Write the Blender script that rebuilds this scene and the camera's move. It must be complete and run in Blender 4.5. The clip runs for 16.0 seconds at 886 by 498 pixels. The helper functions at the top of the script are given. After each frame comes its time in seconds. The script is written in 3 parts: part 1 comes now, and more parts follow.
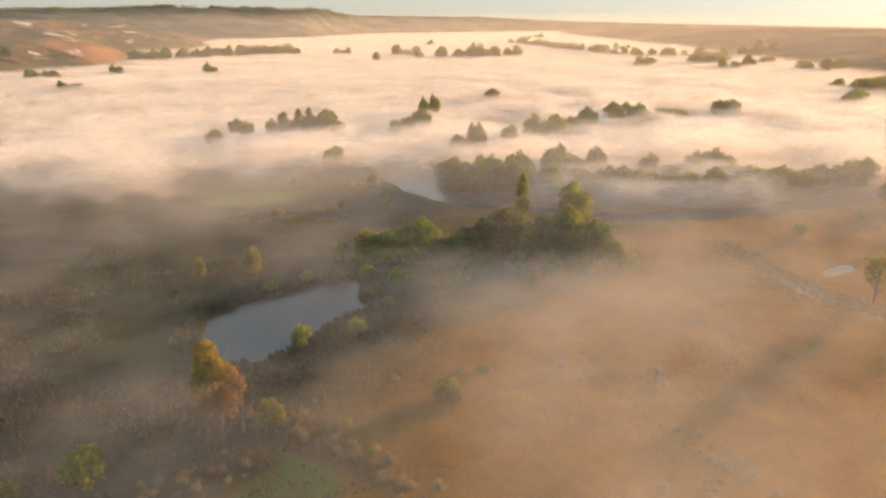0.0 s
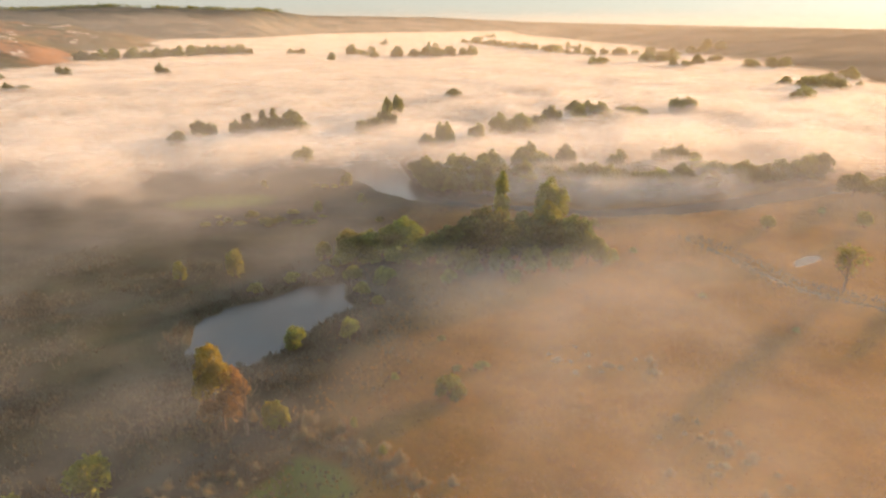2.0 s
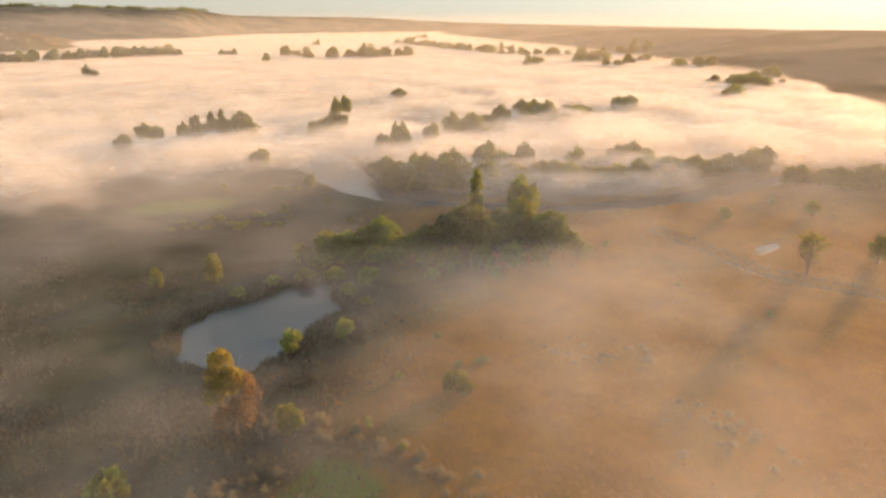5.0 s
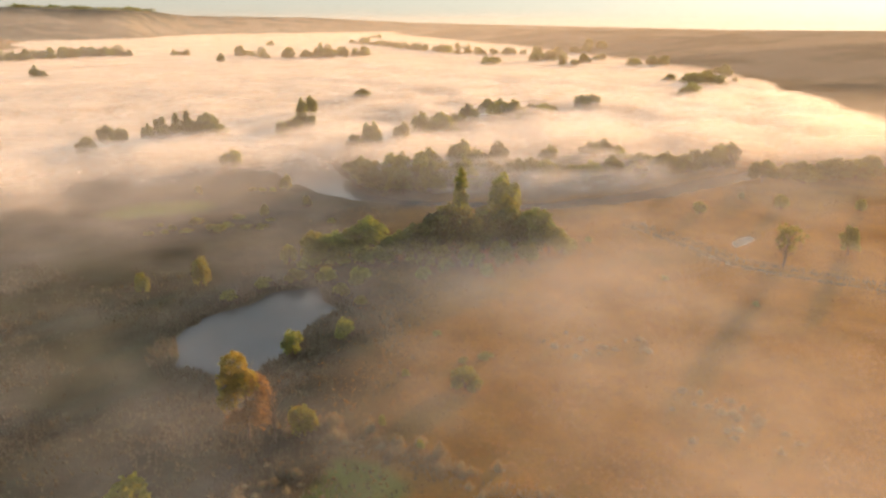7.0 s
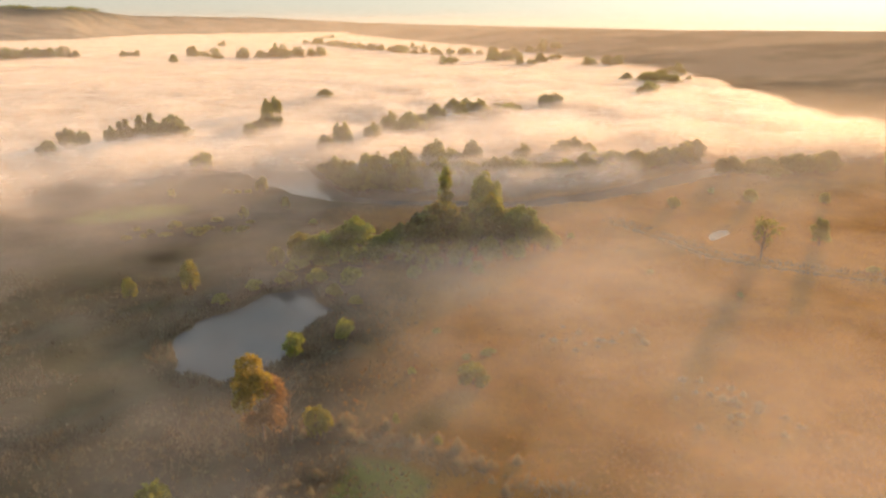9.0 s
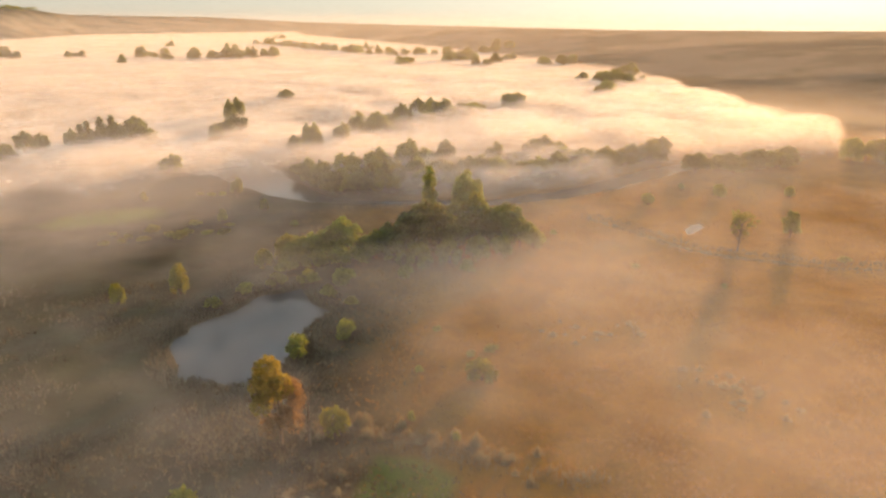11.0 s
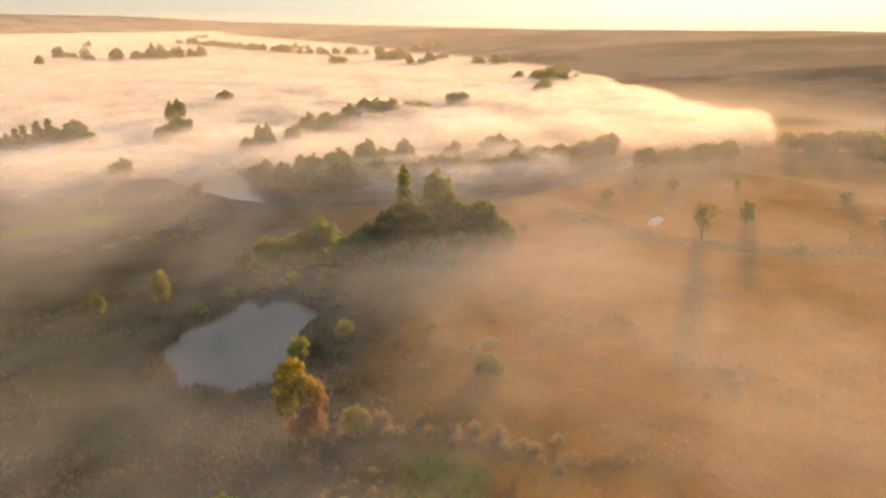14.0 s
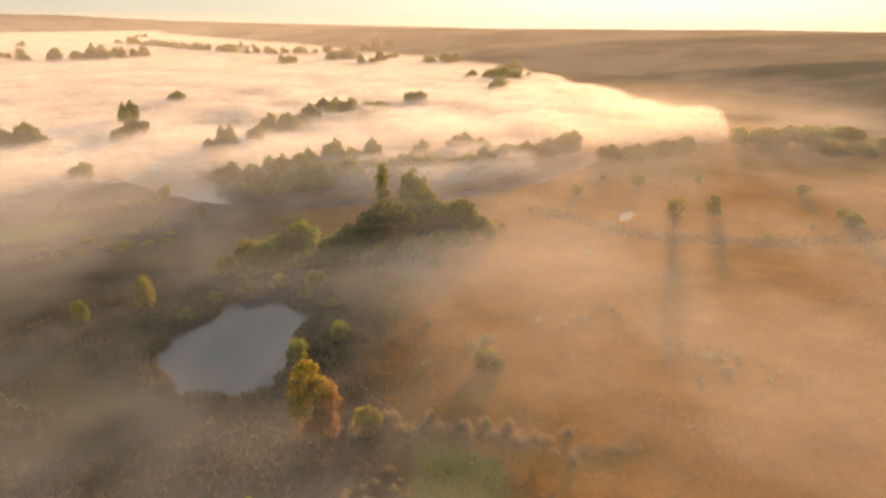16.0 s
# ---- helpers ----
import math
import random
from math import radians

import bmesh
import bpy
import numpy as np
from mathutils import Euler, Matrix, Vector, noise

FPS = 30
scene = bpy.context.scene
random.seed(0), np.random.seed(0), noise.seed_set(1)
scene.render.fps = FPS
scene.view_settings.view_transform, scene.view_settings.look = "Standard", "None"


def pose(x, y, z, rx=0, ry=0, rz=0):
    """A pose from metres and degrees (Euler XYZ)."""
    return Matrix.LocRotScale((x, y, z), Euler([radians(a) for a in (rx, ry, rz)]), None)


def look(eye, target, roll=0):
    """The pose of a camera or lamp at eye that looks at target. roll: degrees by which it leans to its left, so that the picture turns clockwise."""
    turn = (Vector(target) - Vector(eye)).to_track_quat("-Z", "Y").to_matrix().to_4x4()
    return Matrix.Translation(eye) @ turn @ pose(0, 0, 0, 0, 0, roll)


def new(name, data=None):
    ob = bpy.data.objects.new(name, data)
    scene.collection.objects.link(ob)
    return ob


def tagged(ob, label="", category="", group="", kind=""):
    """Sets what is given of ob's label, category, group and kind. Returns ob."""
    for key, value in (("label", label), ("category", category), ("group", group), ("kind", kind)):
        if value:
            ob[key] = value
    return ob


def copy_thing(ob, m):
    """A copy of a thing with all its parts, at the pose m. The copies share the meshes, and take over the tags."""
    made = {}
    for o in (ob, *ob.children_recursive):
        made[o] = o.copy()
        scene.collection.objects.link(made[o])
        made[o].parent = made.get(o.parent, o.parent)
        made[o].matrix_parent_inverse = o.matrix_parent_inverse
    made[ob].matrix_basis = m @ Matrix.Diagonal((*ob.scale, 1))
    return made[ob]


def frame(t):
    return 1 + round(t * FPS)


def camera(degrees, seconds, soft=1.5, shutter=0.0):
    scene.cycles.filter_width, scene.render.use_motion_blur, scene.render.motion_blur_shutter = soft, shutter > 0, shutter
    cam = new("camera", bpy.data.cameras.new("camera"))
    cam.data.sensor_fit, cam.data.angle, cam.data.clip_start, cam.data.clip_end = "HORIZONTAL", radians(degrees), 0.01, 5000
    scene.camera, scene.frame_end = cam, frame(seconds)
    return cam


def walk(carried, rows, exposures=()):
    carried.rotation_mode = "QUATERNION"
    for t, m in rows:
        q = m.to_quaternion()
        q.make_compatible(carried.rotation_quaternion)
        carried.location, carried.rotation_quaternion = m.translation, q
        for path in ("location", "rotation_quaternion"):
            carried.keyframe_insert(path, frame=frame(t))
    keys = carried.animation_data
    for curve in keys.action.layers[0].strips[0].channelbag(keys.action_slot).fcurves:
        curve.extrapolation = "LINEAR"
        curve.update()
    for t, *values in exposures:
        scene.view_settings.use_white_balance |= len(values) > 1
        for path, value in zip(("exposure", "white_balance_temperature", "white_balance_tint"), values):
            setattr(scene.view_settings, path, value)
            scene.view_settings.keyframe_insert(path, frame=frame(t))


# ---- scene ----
cam = camera(64.2, 16.0, soft=2.6)
METRES, EYE, TILT, LEAN, TURN = 73.0, 66.0, -18.1, 0.0, 0.0
ROWS = [
    (0.0, 0.0, 0.0, 0.0, 0.0, 0.0, 0.0),
    (0.5, -0.025, -0.0024, -0.0011, -0.84, 0.01, 0.28),
    (1.0, -0.0545, -0.0046, -0.0025, -1.83, 0.0, 0.58),
    (1.5, -0.0802, -0.006, -0.0034, -2.69, -0.0, 0.87),
    (2.0, -0.1104, -0.0071, -0.0047, -3.68, -0.02, 1.16),
    (2.5, -0.1368, -0.0083, -0.0051, -4.54, -0.05, 1.43),
    (3.0, -0.1634, -0.0086, -0.0058, -5.38, -0.06, 1.69),
    (3.5, -0.195, -0.0079, -0.0064, -6.36, -0.1, 1.97),
    (4.0, -0.2229, -0.0076, -0.0067, -7.2, -0.12, 2.24),
    (6.5, -0.3802, 0.0066, -0.0071, -11.77, -0.31, 3.65),
    (7.0, -0.4097, 0.0097, -0.0063, -12.61, -0.36, 3.91),
    (7.5, -0.4433, 0.0144, -0.0053, -13.58, -0.42, 4.2),
    (8.0, -0.473, 0.0189, -0.0047, -14.43, -0.48, 4.47),
    (8.5, -0.5066, 0.0229, -0.0033, -15.4, -0.55, 4.76),
    (9.0, -0.5362, 0.0283, -0.0023, -16.26, -0.63, 5.02),
    (11.5, -0.7006, 0.0637, 0.0085, -20.98, -1.11, 6.38),
    (12.0, -0.7303, 0.0713, 0.0106, -21.86, -1.21, 6.65),
    (12.5, -0.7625, 0.0812, 0.0137, -22.88, -1.33, 6.94),
    (13.0, -0.7916, 0.0894, 0.0166, -23.77, -1.46, 7.19),
    (13.5, -0.824, 0.0999, 0.0198, -24.81, -1.6, 7.49),
    (14.0, -0.853, 0.1097, 0.0234, -25.78, -1.75, 7.75),
    (14.5, -0.8853, 0.1213, 0.0278, -26.88, -1.92, 8.05),
    (15.0, -0.9137, 0.1318, 0.0312, -27.86, -2.08, 8.33),
    (15.5, -0.9453, 0.1448, 0.0356, -28.96, -2.25, 8.62),
    (16.0, -0.9759, 0.1563, 0.0403, -30.02, -2.42, 8.9),
]
walk(cam, [(t, pose(0, 0, EYE, TILT, LEAN, TURN) @ pose(METRES * x, METRES * y, METRES * z, 90 + pitch, roll, yaw)) for t, x, y, z, yaw, pitch, roll in ROWS], [(0.0, 1.66, 6350, 9), (8.0, 1.66, 6650, 10), (16.0, 1.7, 7050, 13)])

# ---- world, sun and exposure ----
SUN_AZ, SUN_EL = radians(48.5), radians(7.5)
sun_way = Vector((math.sin(SUN_AZ) * math.cos(SUN_EL), math.cos(SUN_AZ) * math.cos(SUN_EL), math.sin(SUN_EL)))
world = bpy.data.worlds.new("dawn_sky")
scene.world = world
world.use_nodes = True
wn = world.node_tree
wn.nodes.clear()
sky = wn.nodes.new("ShaderNodeTexSky")
sky.sky_type, sky.sun_disc = "NISHITA", False
sky.sun_elevation, sky.sun_rotation = SUN_EL, SUN_AZ
sky.air_density, sky.dust_density, sky.ozone_density = 1.0, 2.0, 1.0
wbg = wn.nodes.new("ShaderNodeBackground")
wbg.inputs["Strength"].default_value = 0.125
wout = wn.nodes.new("ShaderNodeOutputWorld")
pale = wn.nodes.new("ShaderNodeHueSaturation")
pale.inputs["Saturation"].default_value = 0.85
pale.inputs["Value"].default_value = 1.45
even = wn.nodes.new("ShaderNodeGamma")
even.inputs["Gamma"].default_value = 0.2
wn.links.new(sky.outputs[0], even.inputs["Color"])
wn.links.new(even.outputs[0], pale.inputs["Color"])
cream = wn.nodes.new("ShaderNodeMix")
cream.data_type, cream.blend_type = "RGBA", "MULTIPLY"
cream.inputs[0].default_value, cream.inputs[7].default_value = 1.0, (0.95, 0.99, 0.97, 1.0)
wn.links.new(pale.outputs[0], cream.inputs[6])
wn.links.new(cream.outputs[2], wbg.inputs[0])
wn.links.new(wbg.outputs[0], wout.inputs[0])
sun = new("sun", bpy.data.lights.new("sun", "SUN"))
sun.data.energy, sun.data.angle, sun.data.color = 4.8, radians(0.6), (1.0, 0.49, 0.16)
sun.matrix_world = look(sun_way * 400, (0, 0, 0))
scene.cycles.transparent_max_bounces = 48


# ---- materials ----
class Nodes:
    """A material's node tree, with short calls to add and link nodes."""

    def __init__(self, name):
        self.mat = bpy.data.materials.new(name)
        self.mat.use_nodes = True
        self.tree = self.mat.node_tree
        self.tree.nodes.clear()
        self.out = self.add("ShaderNodeOutputMaterial")

    def add(self, kind, **inputs):
        node = self.tree.nodes.new(kind)
        for key, value in inputs.items():
            self.put(node, key.replace("_", " "), value)
        return node

    def put(self, node, key, value):
        slot = node.inputs[int(key[1:])] if key[0] == "i" and key[1:].isdigit() else node.inputs[key]
        if isinstance(value, bpy.types.NodeSocket):
            self.tree.links.new(value, slot)
        else:
            slot.default_value = value

    def noise(self, vec, scale, detail=4.0, rough=0.55):
        return self.add("ShaderNodeTexNoise", Vector=vec, Scale=scale, Detail=detail, Roughness=rough).outputs["Fac"]

    def ramp(self, fac, lo, hi, a=0.0, b=1.0):
        return self.add("ShaderNodeMapRange", Value=fac, i1=lo, i2=hi, i3=a, i4=b).outputs[0]

    def math(self, op, a, b=0.0):
        node = self.add("ShaderNodeMath", i0=a, i1=b)
        node.operation = op
        return node.outputs[0]

    def mix(self, fac, a, b):
        node = self.add("ShaderNodeMix")
        node.data_type = "RGBA"
        self.put(node, "i0", fac)
        self.put(node, "i6", a)
        self.put(node, "i7", b)
        return node.outputs[2]

    def attr(self, name):
        node = self.add("ShaderNodeAttribute")
        node.attribute_name = name
        return node.outputs["Fac"]

    def where(self):
        return self.add("ShaderNodeNewGeometry").outputs["Position"]

    def bump(self, height, strength, distance):
        return self.add("ShaderNodeBump", Height=height, Strength=strength, Distance=distance).outputs[0]

    def surface(self, socket):
        self.tree.links.new(socket, self.out.inputs["Surface"])
        return self.mat


def rgb(r, g, b):
    return (r, g, b, 1.0)


def leaf_material(name, a, b, glow=0.45, rough=0.6):
    """Leaves: two tones spread leaf by leaf and in broad patches, with light coming through them."""
    n = Nodes(name)
    isle = n.add("ShaderNodeNewGeometry").outputs["Random Per Island"]
    broad = n.noise(n.where(), 0.35, 2.0)
    tone = n.ramp(n.math("ADD", n.math("MULTIPLY", isle, 0.6), n.math("MULTIPLY", broad, 0.7)), 0.25, 0.95)
    each = n.add("ShaderNodeObjectInfo").outputs["Random"]
    col = n.mix(tone, rgb(*a), rgb(*b))
    hue = n.add("ShaderNodeHueSaturation", Hue=n.ramp(each, 0, 1, 0.485, 0.515), Value=n.ramp(each, 0, 1, 0.8, 1.2), Color=col)
    front = n.add("ShaderNodeBsdfPrincipled", Base_Color=hue.outputs[0], Specular_IOR_Level=0.2, Roughness=rough)
    back = n.add("ShaderNodeBsdfTranslucent", Color=hue.outputs[0])
    mixed = n.add("ShaderNodeMixShader", i0=glow, i1=front.outputs[0], i2=back.outputs[0])
    return n.surface(mixed.outputs[0])


def bark_material(name, a, b):
    n = Nodes(name)
    pos = n.add("ShaderNodeTexCoord").outputs["Object"]
    grain = n.noise(pos, 3.0, 6.0)
    col = n.mix(n.ramp(grain, 0.3, 0.7), rgb(*a), rgb(*b))
    return n.surface(n.add("ShaderNodeBsdfPrincipled", Base_Color=col, Roughness=0.9, Normal=n.bump(grain, 0.5, 0.05)).outputs[0])


def ground_material():
    n = Nodes("meadow_and_hills")
    pos = n.where()
    broad = n.noise(pos, 0.018, 5.0, 0.6)
    patch = n.noise(pos, 0.09, 6.0, 0.65)
    tuft = n.noise(pos, 0.7, 6.0, 0.7)
    gold = n.mix(n.ramp(patch, 0.35, 0.68), rgb(0.18, 0.086, 0.008), rgb(0.27, 0.135, 0.013))
    gold = n.mix(n.math("MULTIPLY", n.ramp(broad, 0.5, 0.7), 0.6), gold, rgb(0.10, 0.085, 0.02))
    # Wetland tones, set darker and cooler to paint in the shade lying there.
    wet_shaded = n.mix(n.ramp(patch, 0.38, 0.66), rgb(0.034, 0.038, 0.03), rgb(0.065, 0.072, 0.056))
    wet_shaded = n.mix(n.math("MULTIPLY", n.ramp(broad, 0.45, 0.65), 0.7), wet_shaded, rgb(0.06, 0.065, 0.03))
    col = n.mix(n.attr("gold"), wet_shaded, gold)
    col = n.mix(n.attr("green"), col, rgb(0.09, 0.15, 0.035))
    slope = n.mix(n.ramp(n.noise(pos, 0.006, 8.0, 0.6), 0.46, 0.54), rgb(0.12, 0.11, 0.075), rgb(0.26, 0.16, 0.10))
    slope = n.mix(n.ramp(n.noise(pos, 0.02, 8.0, 0.7), 0.5, 0.56), slope, rgb(0.07, 0.065, 0.04))
    chalk = n.ramp(n.noise(pos, 0.016, 8.0, 0.7), 0.57, 0.60)
    # Grey-green patches that put the spurs' shaded parts into their colour.
    hill_shade = n.ramp(n.noise(pos, 0.009, 5.0, 0.6), 0.48, 0.56)
    slope = n.mix(n.math("MULTIPLY", hill_shade, 0.75), slope, rgb(0.10, 0.105, 0.07))
    slope = n.mix(n.math("MULTIPLY", chalk, n.attr("chalk")), slope, rgb(0.62, 0.60, 0.57))
    wood = n.mix(n.ramp(n.noise(pos, 0.03, 8.0, 0.7), 0.35, 0.65), rgb(0.115, 0.066, 0.056), rgb(0.135, 0.079, 0.066))
    slope = n.mix(n.attr("wooded"), slope, wood)
    scrub = n.mix(n.ramp(n.noise(pos, 0.006, 8.0, 0.65), 0.45, 0.55), rgb(0.045, 0.064, 0.06), rgb(0.12, 0.125, 0.11))
    slope = n.mix(n.attr("scrubby"), slope, scrub)
    col = n.mix(n.attr("hill"), col, slope)
    mud = n.ramp(n.math("MULTIPLY", n.add("ShaderNodeSeparateXYZ", Vector=pos).outputs[2], -1.0), 0.15, 0.6, 0.0, 0.6)
    col = n.mix(mud, col, rgb(0.13, 0.10, 0.065))
    col = n.mix(n.math("MULTIPLY", n.ramp(tuft, 0.45, 0.7), 0.25), col, n.mix(0.5, col, rgb(0.03, 0.028, 0.015)))
    height = n.math("ADD", n.math("MULTIPLY", tuft, 0.5), patch)
    base = n.add("ShaderNodeBsdfPrincipled", Base_Color=col, Specular_IOR_Level=0.0, Roughness=0.85, Normal=n.bump(height, 0.6, 1.0))
    return n.surface(base.outputs[0])


def water_material(name, rough, waves_up):
    n = Nodes(name)
    ripple = n.bump(n.noise(n.where(), 1.4, 3.0), waves_up, 0.05)
    base = n.add("ShaderNodeBsdfPrincipled", Base_Color=rgb(0.05, 0.064, 0.078), Specular_IOR_Level=0.9, Roughness=rough, Normal=ripple, IOR=1.33)
    return n.surface(base.outputs[0])


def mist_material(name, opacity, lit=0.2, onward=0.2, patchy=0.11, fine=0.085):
    """Thin layers of droplets: partly clear, scattering skylight, sunlight as if every layer faced the sun, and most of
    all onward as a rough gloss.
    """
    n = Nodes(name)
    pos = n.add("ShaderNodeMapping", Vector=n.where(), Scale=(1.0, 1.0, 2.0), Rotation=(0, 0, 0.5)).outputs[0]
    shape = n.math("ADD", n.math("MULTIPLY", n.noise(pos, 0.024, 2.0, 0.55), 0.5), n.math("MULTIPLY", n.noise(pos, fine, 5.0, 0.6), 0.5))
    wisp = n.math("SUBTRACT", n.math("MULTIPLY", n.attr("mistiness"), 2.0), n.ramp(shape, 0.5 - patchy, 0.5 + patchy, 1.0, 0.0))
    alpha = n.math("MULTIPLY", n.add("ShaderNodeClamp", Value=wisp).outputs[0], opacity)
    white = rgb(0.95, 0.945, 0.94)
    # Normal fixed on the sun, so level layers take its full light.
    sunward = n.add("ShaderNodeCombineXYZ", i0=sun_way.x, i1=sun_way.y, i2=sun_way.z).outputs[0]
    down = n.add("ShaderNodeBsdfDiffuse", Color=white)
    up = n.add("ShaderNodeBsdfTranslucent", Color=white)
    soft = n.add("ShaderNodeMixShader", i0=0.3, i1=down.outputs[0], i2=up.outputs[0])
    sun_facing = n.add("ShaderNodeBsdfDiffuse", Color=white, Normal=sunward)
    ahead = n.add("ShaderNodeBsdfAnisotropic", Color=white, Roughness=0.9)
    first = n.add("ShaderNodeMixShader", i0=lit / (1 - onward), i1=soft.outputs[0], i2=sun_facing.outputs[0])
    scatter = n.add("ShaderNodeMixShader", i0=onward, i1=first.outputs[0], i2=ahead.outputs[0])
    clear = n.add("ShaderNodeBsdfTransparent")
    return n.surface(n.add("ShaderNodeMixShader", i0=alpha, i1=clear.outputs[0], i2=scatter.outputs[0]).outputs[0])


LEAF_DARK = leaf_material("dark_green_leaves", (0.055, 0.085, 0.03), (0.21, 0.26, 0.075), 0.5)
LEAF_GREEN = leaf_material("green_leaves", (0.08, 0.115, 0.03), (0.32, 0.37, 0.07), 0.55)
LEAF_YELLOW = leaf_material("yellow_green_leaves", (0.15, 0.185, 0.04), (0.31, 0.345, 0.065), 0.55)
LEAF_AUTUMN = leaf_material("golden_autumn_leaves", (0.24, 0.235, 0.05), (0.41, 0.385, 0.08), 0.55)
LEAF_RUST = leaf_material("rust_red_leaves", (0.20, 0.135, 0.075), (0.31, 0.21, 0.115), 0.55)
LEAF_PALE = leaf_material("pale_willow_leaves", (0.17, 0.165, 0.11), (0.31, 0.295, 0.21), 0.6)
BLADE = leaf_material("dry_grass_blades", (0.22, 0.125, 0.036), (0.32, 0.195, 0.06), 0.65)
REED = leaf_material("grey_green_reeds", (0.06, 0.062, 0.045), (0.13, 0.128, 0.095), 0.45)
BARK = bark_material("grey_bark", (0.07, 0.055, 0.04), (0.20, 0.17, 0.13))
GROUND = ground_material()
WATER = water_material("still_water", 0.06, 0.06)
RIVER_WATER = water_material("rippled_water", 0.12, 0.15)
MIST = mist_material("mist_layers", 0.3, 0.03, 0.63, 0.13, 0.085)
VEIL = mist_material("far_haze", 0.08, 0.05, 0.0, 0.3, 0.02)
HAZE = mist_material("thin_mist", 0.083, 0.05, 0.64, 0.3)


# ---- shapes of the land ----
def smooth(v, lo, hi):
    u = np.clip((v - lo) / (hi - lo), 0, 1)
    return u * u * (3 - 2 * u)


def waves(x, y, size, seed, octaves=4):
    """Smooth value noise on arrays, about -1 to 1."""
    total, weight, rng = 0, 0, np.random.RandomState(seed)
    for k in range(octaves):
        table = rng.rand(64, 64) * 2 - 1
        u, v = x / size * 2 ** k + rng.rand() * 64, y / size * 2 ** k + rng.rand() * 64
        i, j = np.floor(u).astype(int), np.floor(v).astype(int)
        a, b = u - i, v - j
        a, b = a * a * (3 - 2 * a), b * b * (3 - 2 * b)
        i, j, p, q = i % 64, j % 64, (i + 1) % 64, (j + 1) % 64
        total = total + 0.55 ** k * ((table[i, j] * (1 - a) + table[p, j] * a) * (1 - b) + (table[i, q] * (1 - a) + table[p, q] * a) * b)
        weight += 0.55 ** k
    return total / weight


def inside(x, y, outline):
    """Signed distance to a closed outline, positive within it."""
    pts = np.array(outline, float)
    best, within = np.full(np.shape(x), 1e9), np.zeros(np.shape(x), bool)
    for (ax, ay), (bx, by) in zip(pts, np.roll(pts, -1, 0)):
        dx, dy = bx - ax, by - ay
        u = np.clip(((x - ax) * dx + (y - ay) * dy) / (dx * dx + dy * dy), 0, 1)
        best = np.minimum(best, np.hypot(x - ax - u * dx, y - ay - u * dy))
        cross = ((ay > y) != (by > y)) & (x < (bx - ax) * (y - ay) / (by - ay + 1e-9) + ax)
        within ^= cross
    return np.where(within, best, -best)


def along(x, y, line):
    """Distance to an open line of (x, y, half width), less the half width there."""
    best = np.full(np.shape(x), 1e9)
    for (ax, ay, aw), (bx, by, bw) in zip(line, line[1:]):
        dx, dy = bx - ax, by - ay
        u = np.clip(((x - ax) * dx + (y - ay) * dy) / (dx * dx + dy * dy), 0, 1)
        best = np.minimum(best, np.hypot(x - ax - u * dx, y - ay - u * dy) - aw - u * (bw - aw))
    return best


POND = [(-23, 173), (-31, 172), (-40, 165), (-47, 160), (-52, 154), (-54, 143), (-52, 134), (-44, 128), (-38, 129), (-32, 138), (-26, 148), (-20, 157)]
RIVER = [(-90, 480, 14), (-45, 400, 15), (-24, 350, 15), (-16, 310, 12), (-8, 284, 9), (0, 266, 4.5), (12, 257, 3.5), (26, 251, 3.5), (62, 238, 4.5), (90, 241, 6), (114, 247, 6.5), (150, 262, 6.5), (172, 271, 6.5), (215, 274, 4)]
DITCH = [(84, 205, 0.6), (90, 184, 1.2), (93, 166, 1.5), (103, 153, 1.5), (118, 139, 1.2), (145, 127, 0.8), (190, 118, 0.5)]
POOL = [(103, 179), (108, 181), (114, 185), (115, 188), (111, 187.5), (106, 184)]
WILLOWS = [(-30, 107, 0.2), (-23, 103, 0.2), (-17, 97, 0.2), (-11, 92, 0.2), (-4, 84, 0.2), (4, 79, 0.2)]
MERE = [(-24, 96), (-18, 93), (-15, 87), (-19, 80), (-27, 80), (-30, 87)]


def ridge(az, r, angles, heights, foot, crest, steep=False):
    f, c = np.interp(az, angles, foot), np.interp(az, angles, crest)
    u = np.clip((r - f) / (c - f), 0, 1)
    return np.interp(az, angles, heights) * ((0.35 * np.sin(u * math.pi / 2) + 0.65 * u) if steep else u * u * (3 - 2 * u)) * (1 - (0.9 if steep else 0.3) * smooth(r, c + 60, c + 1100))


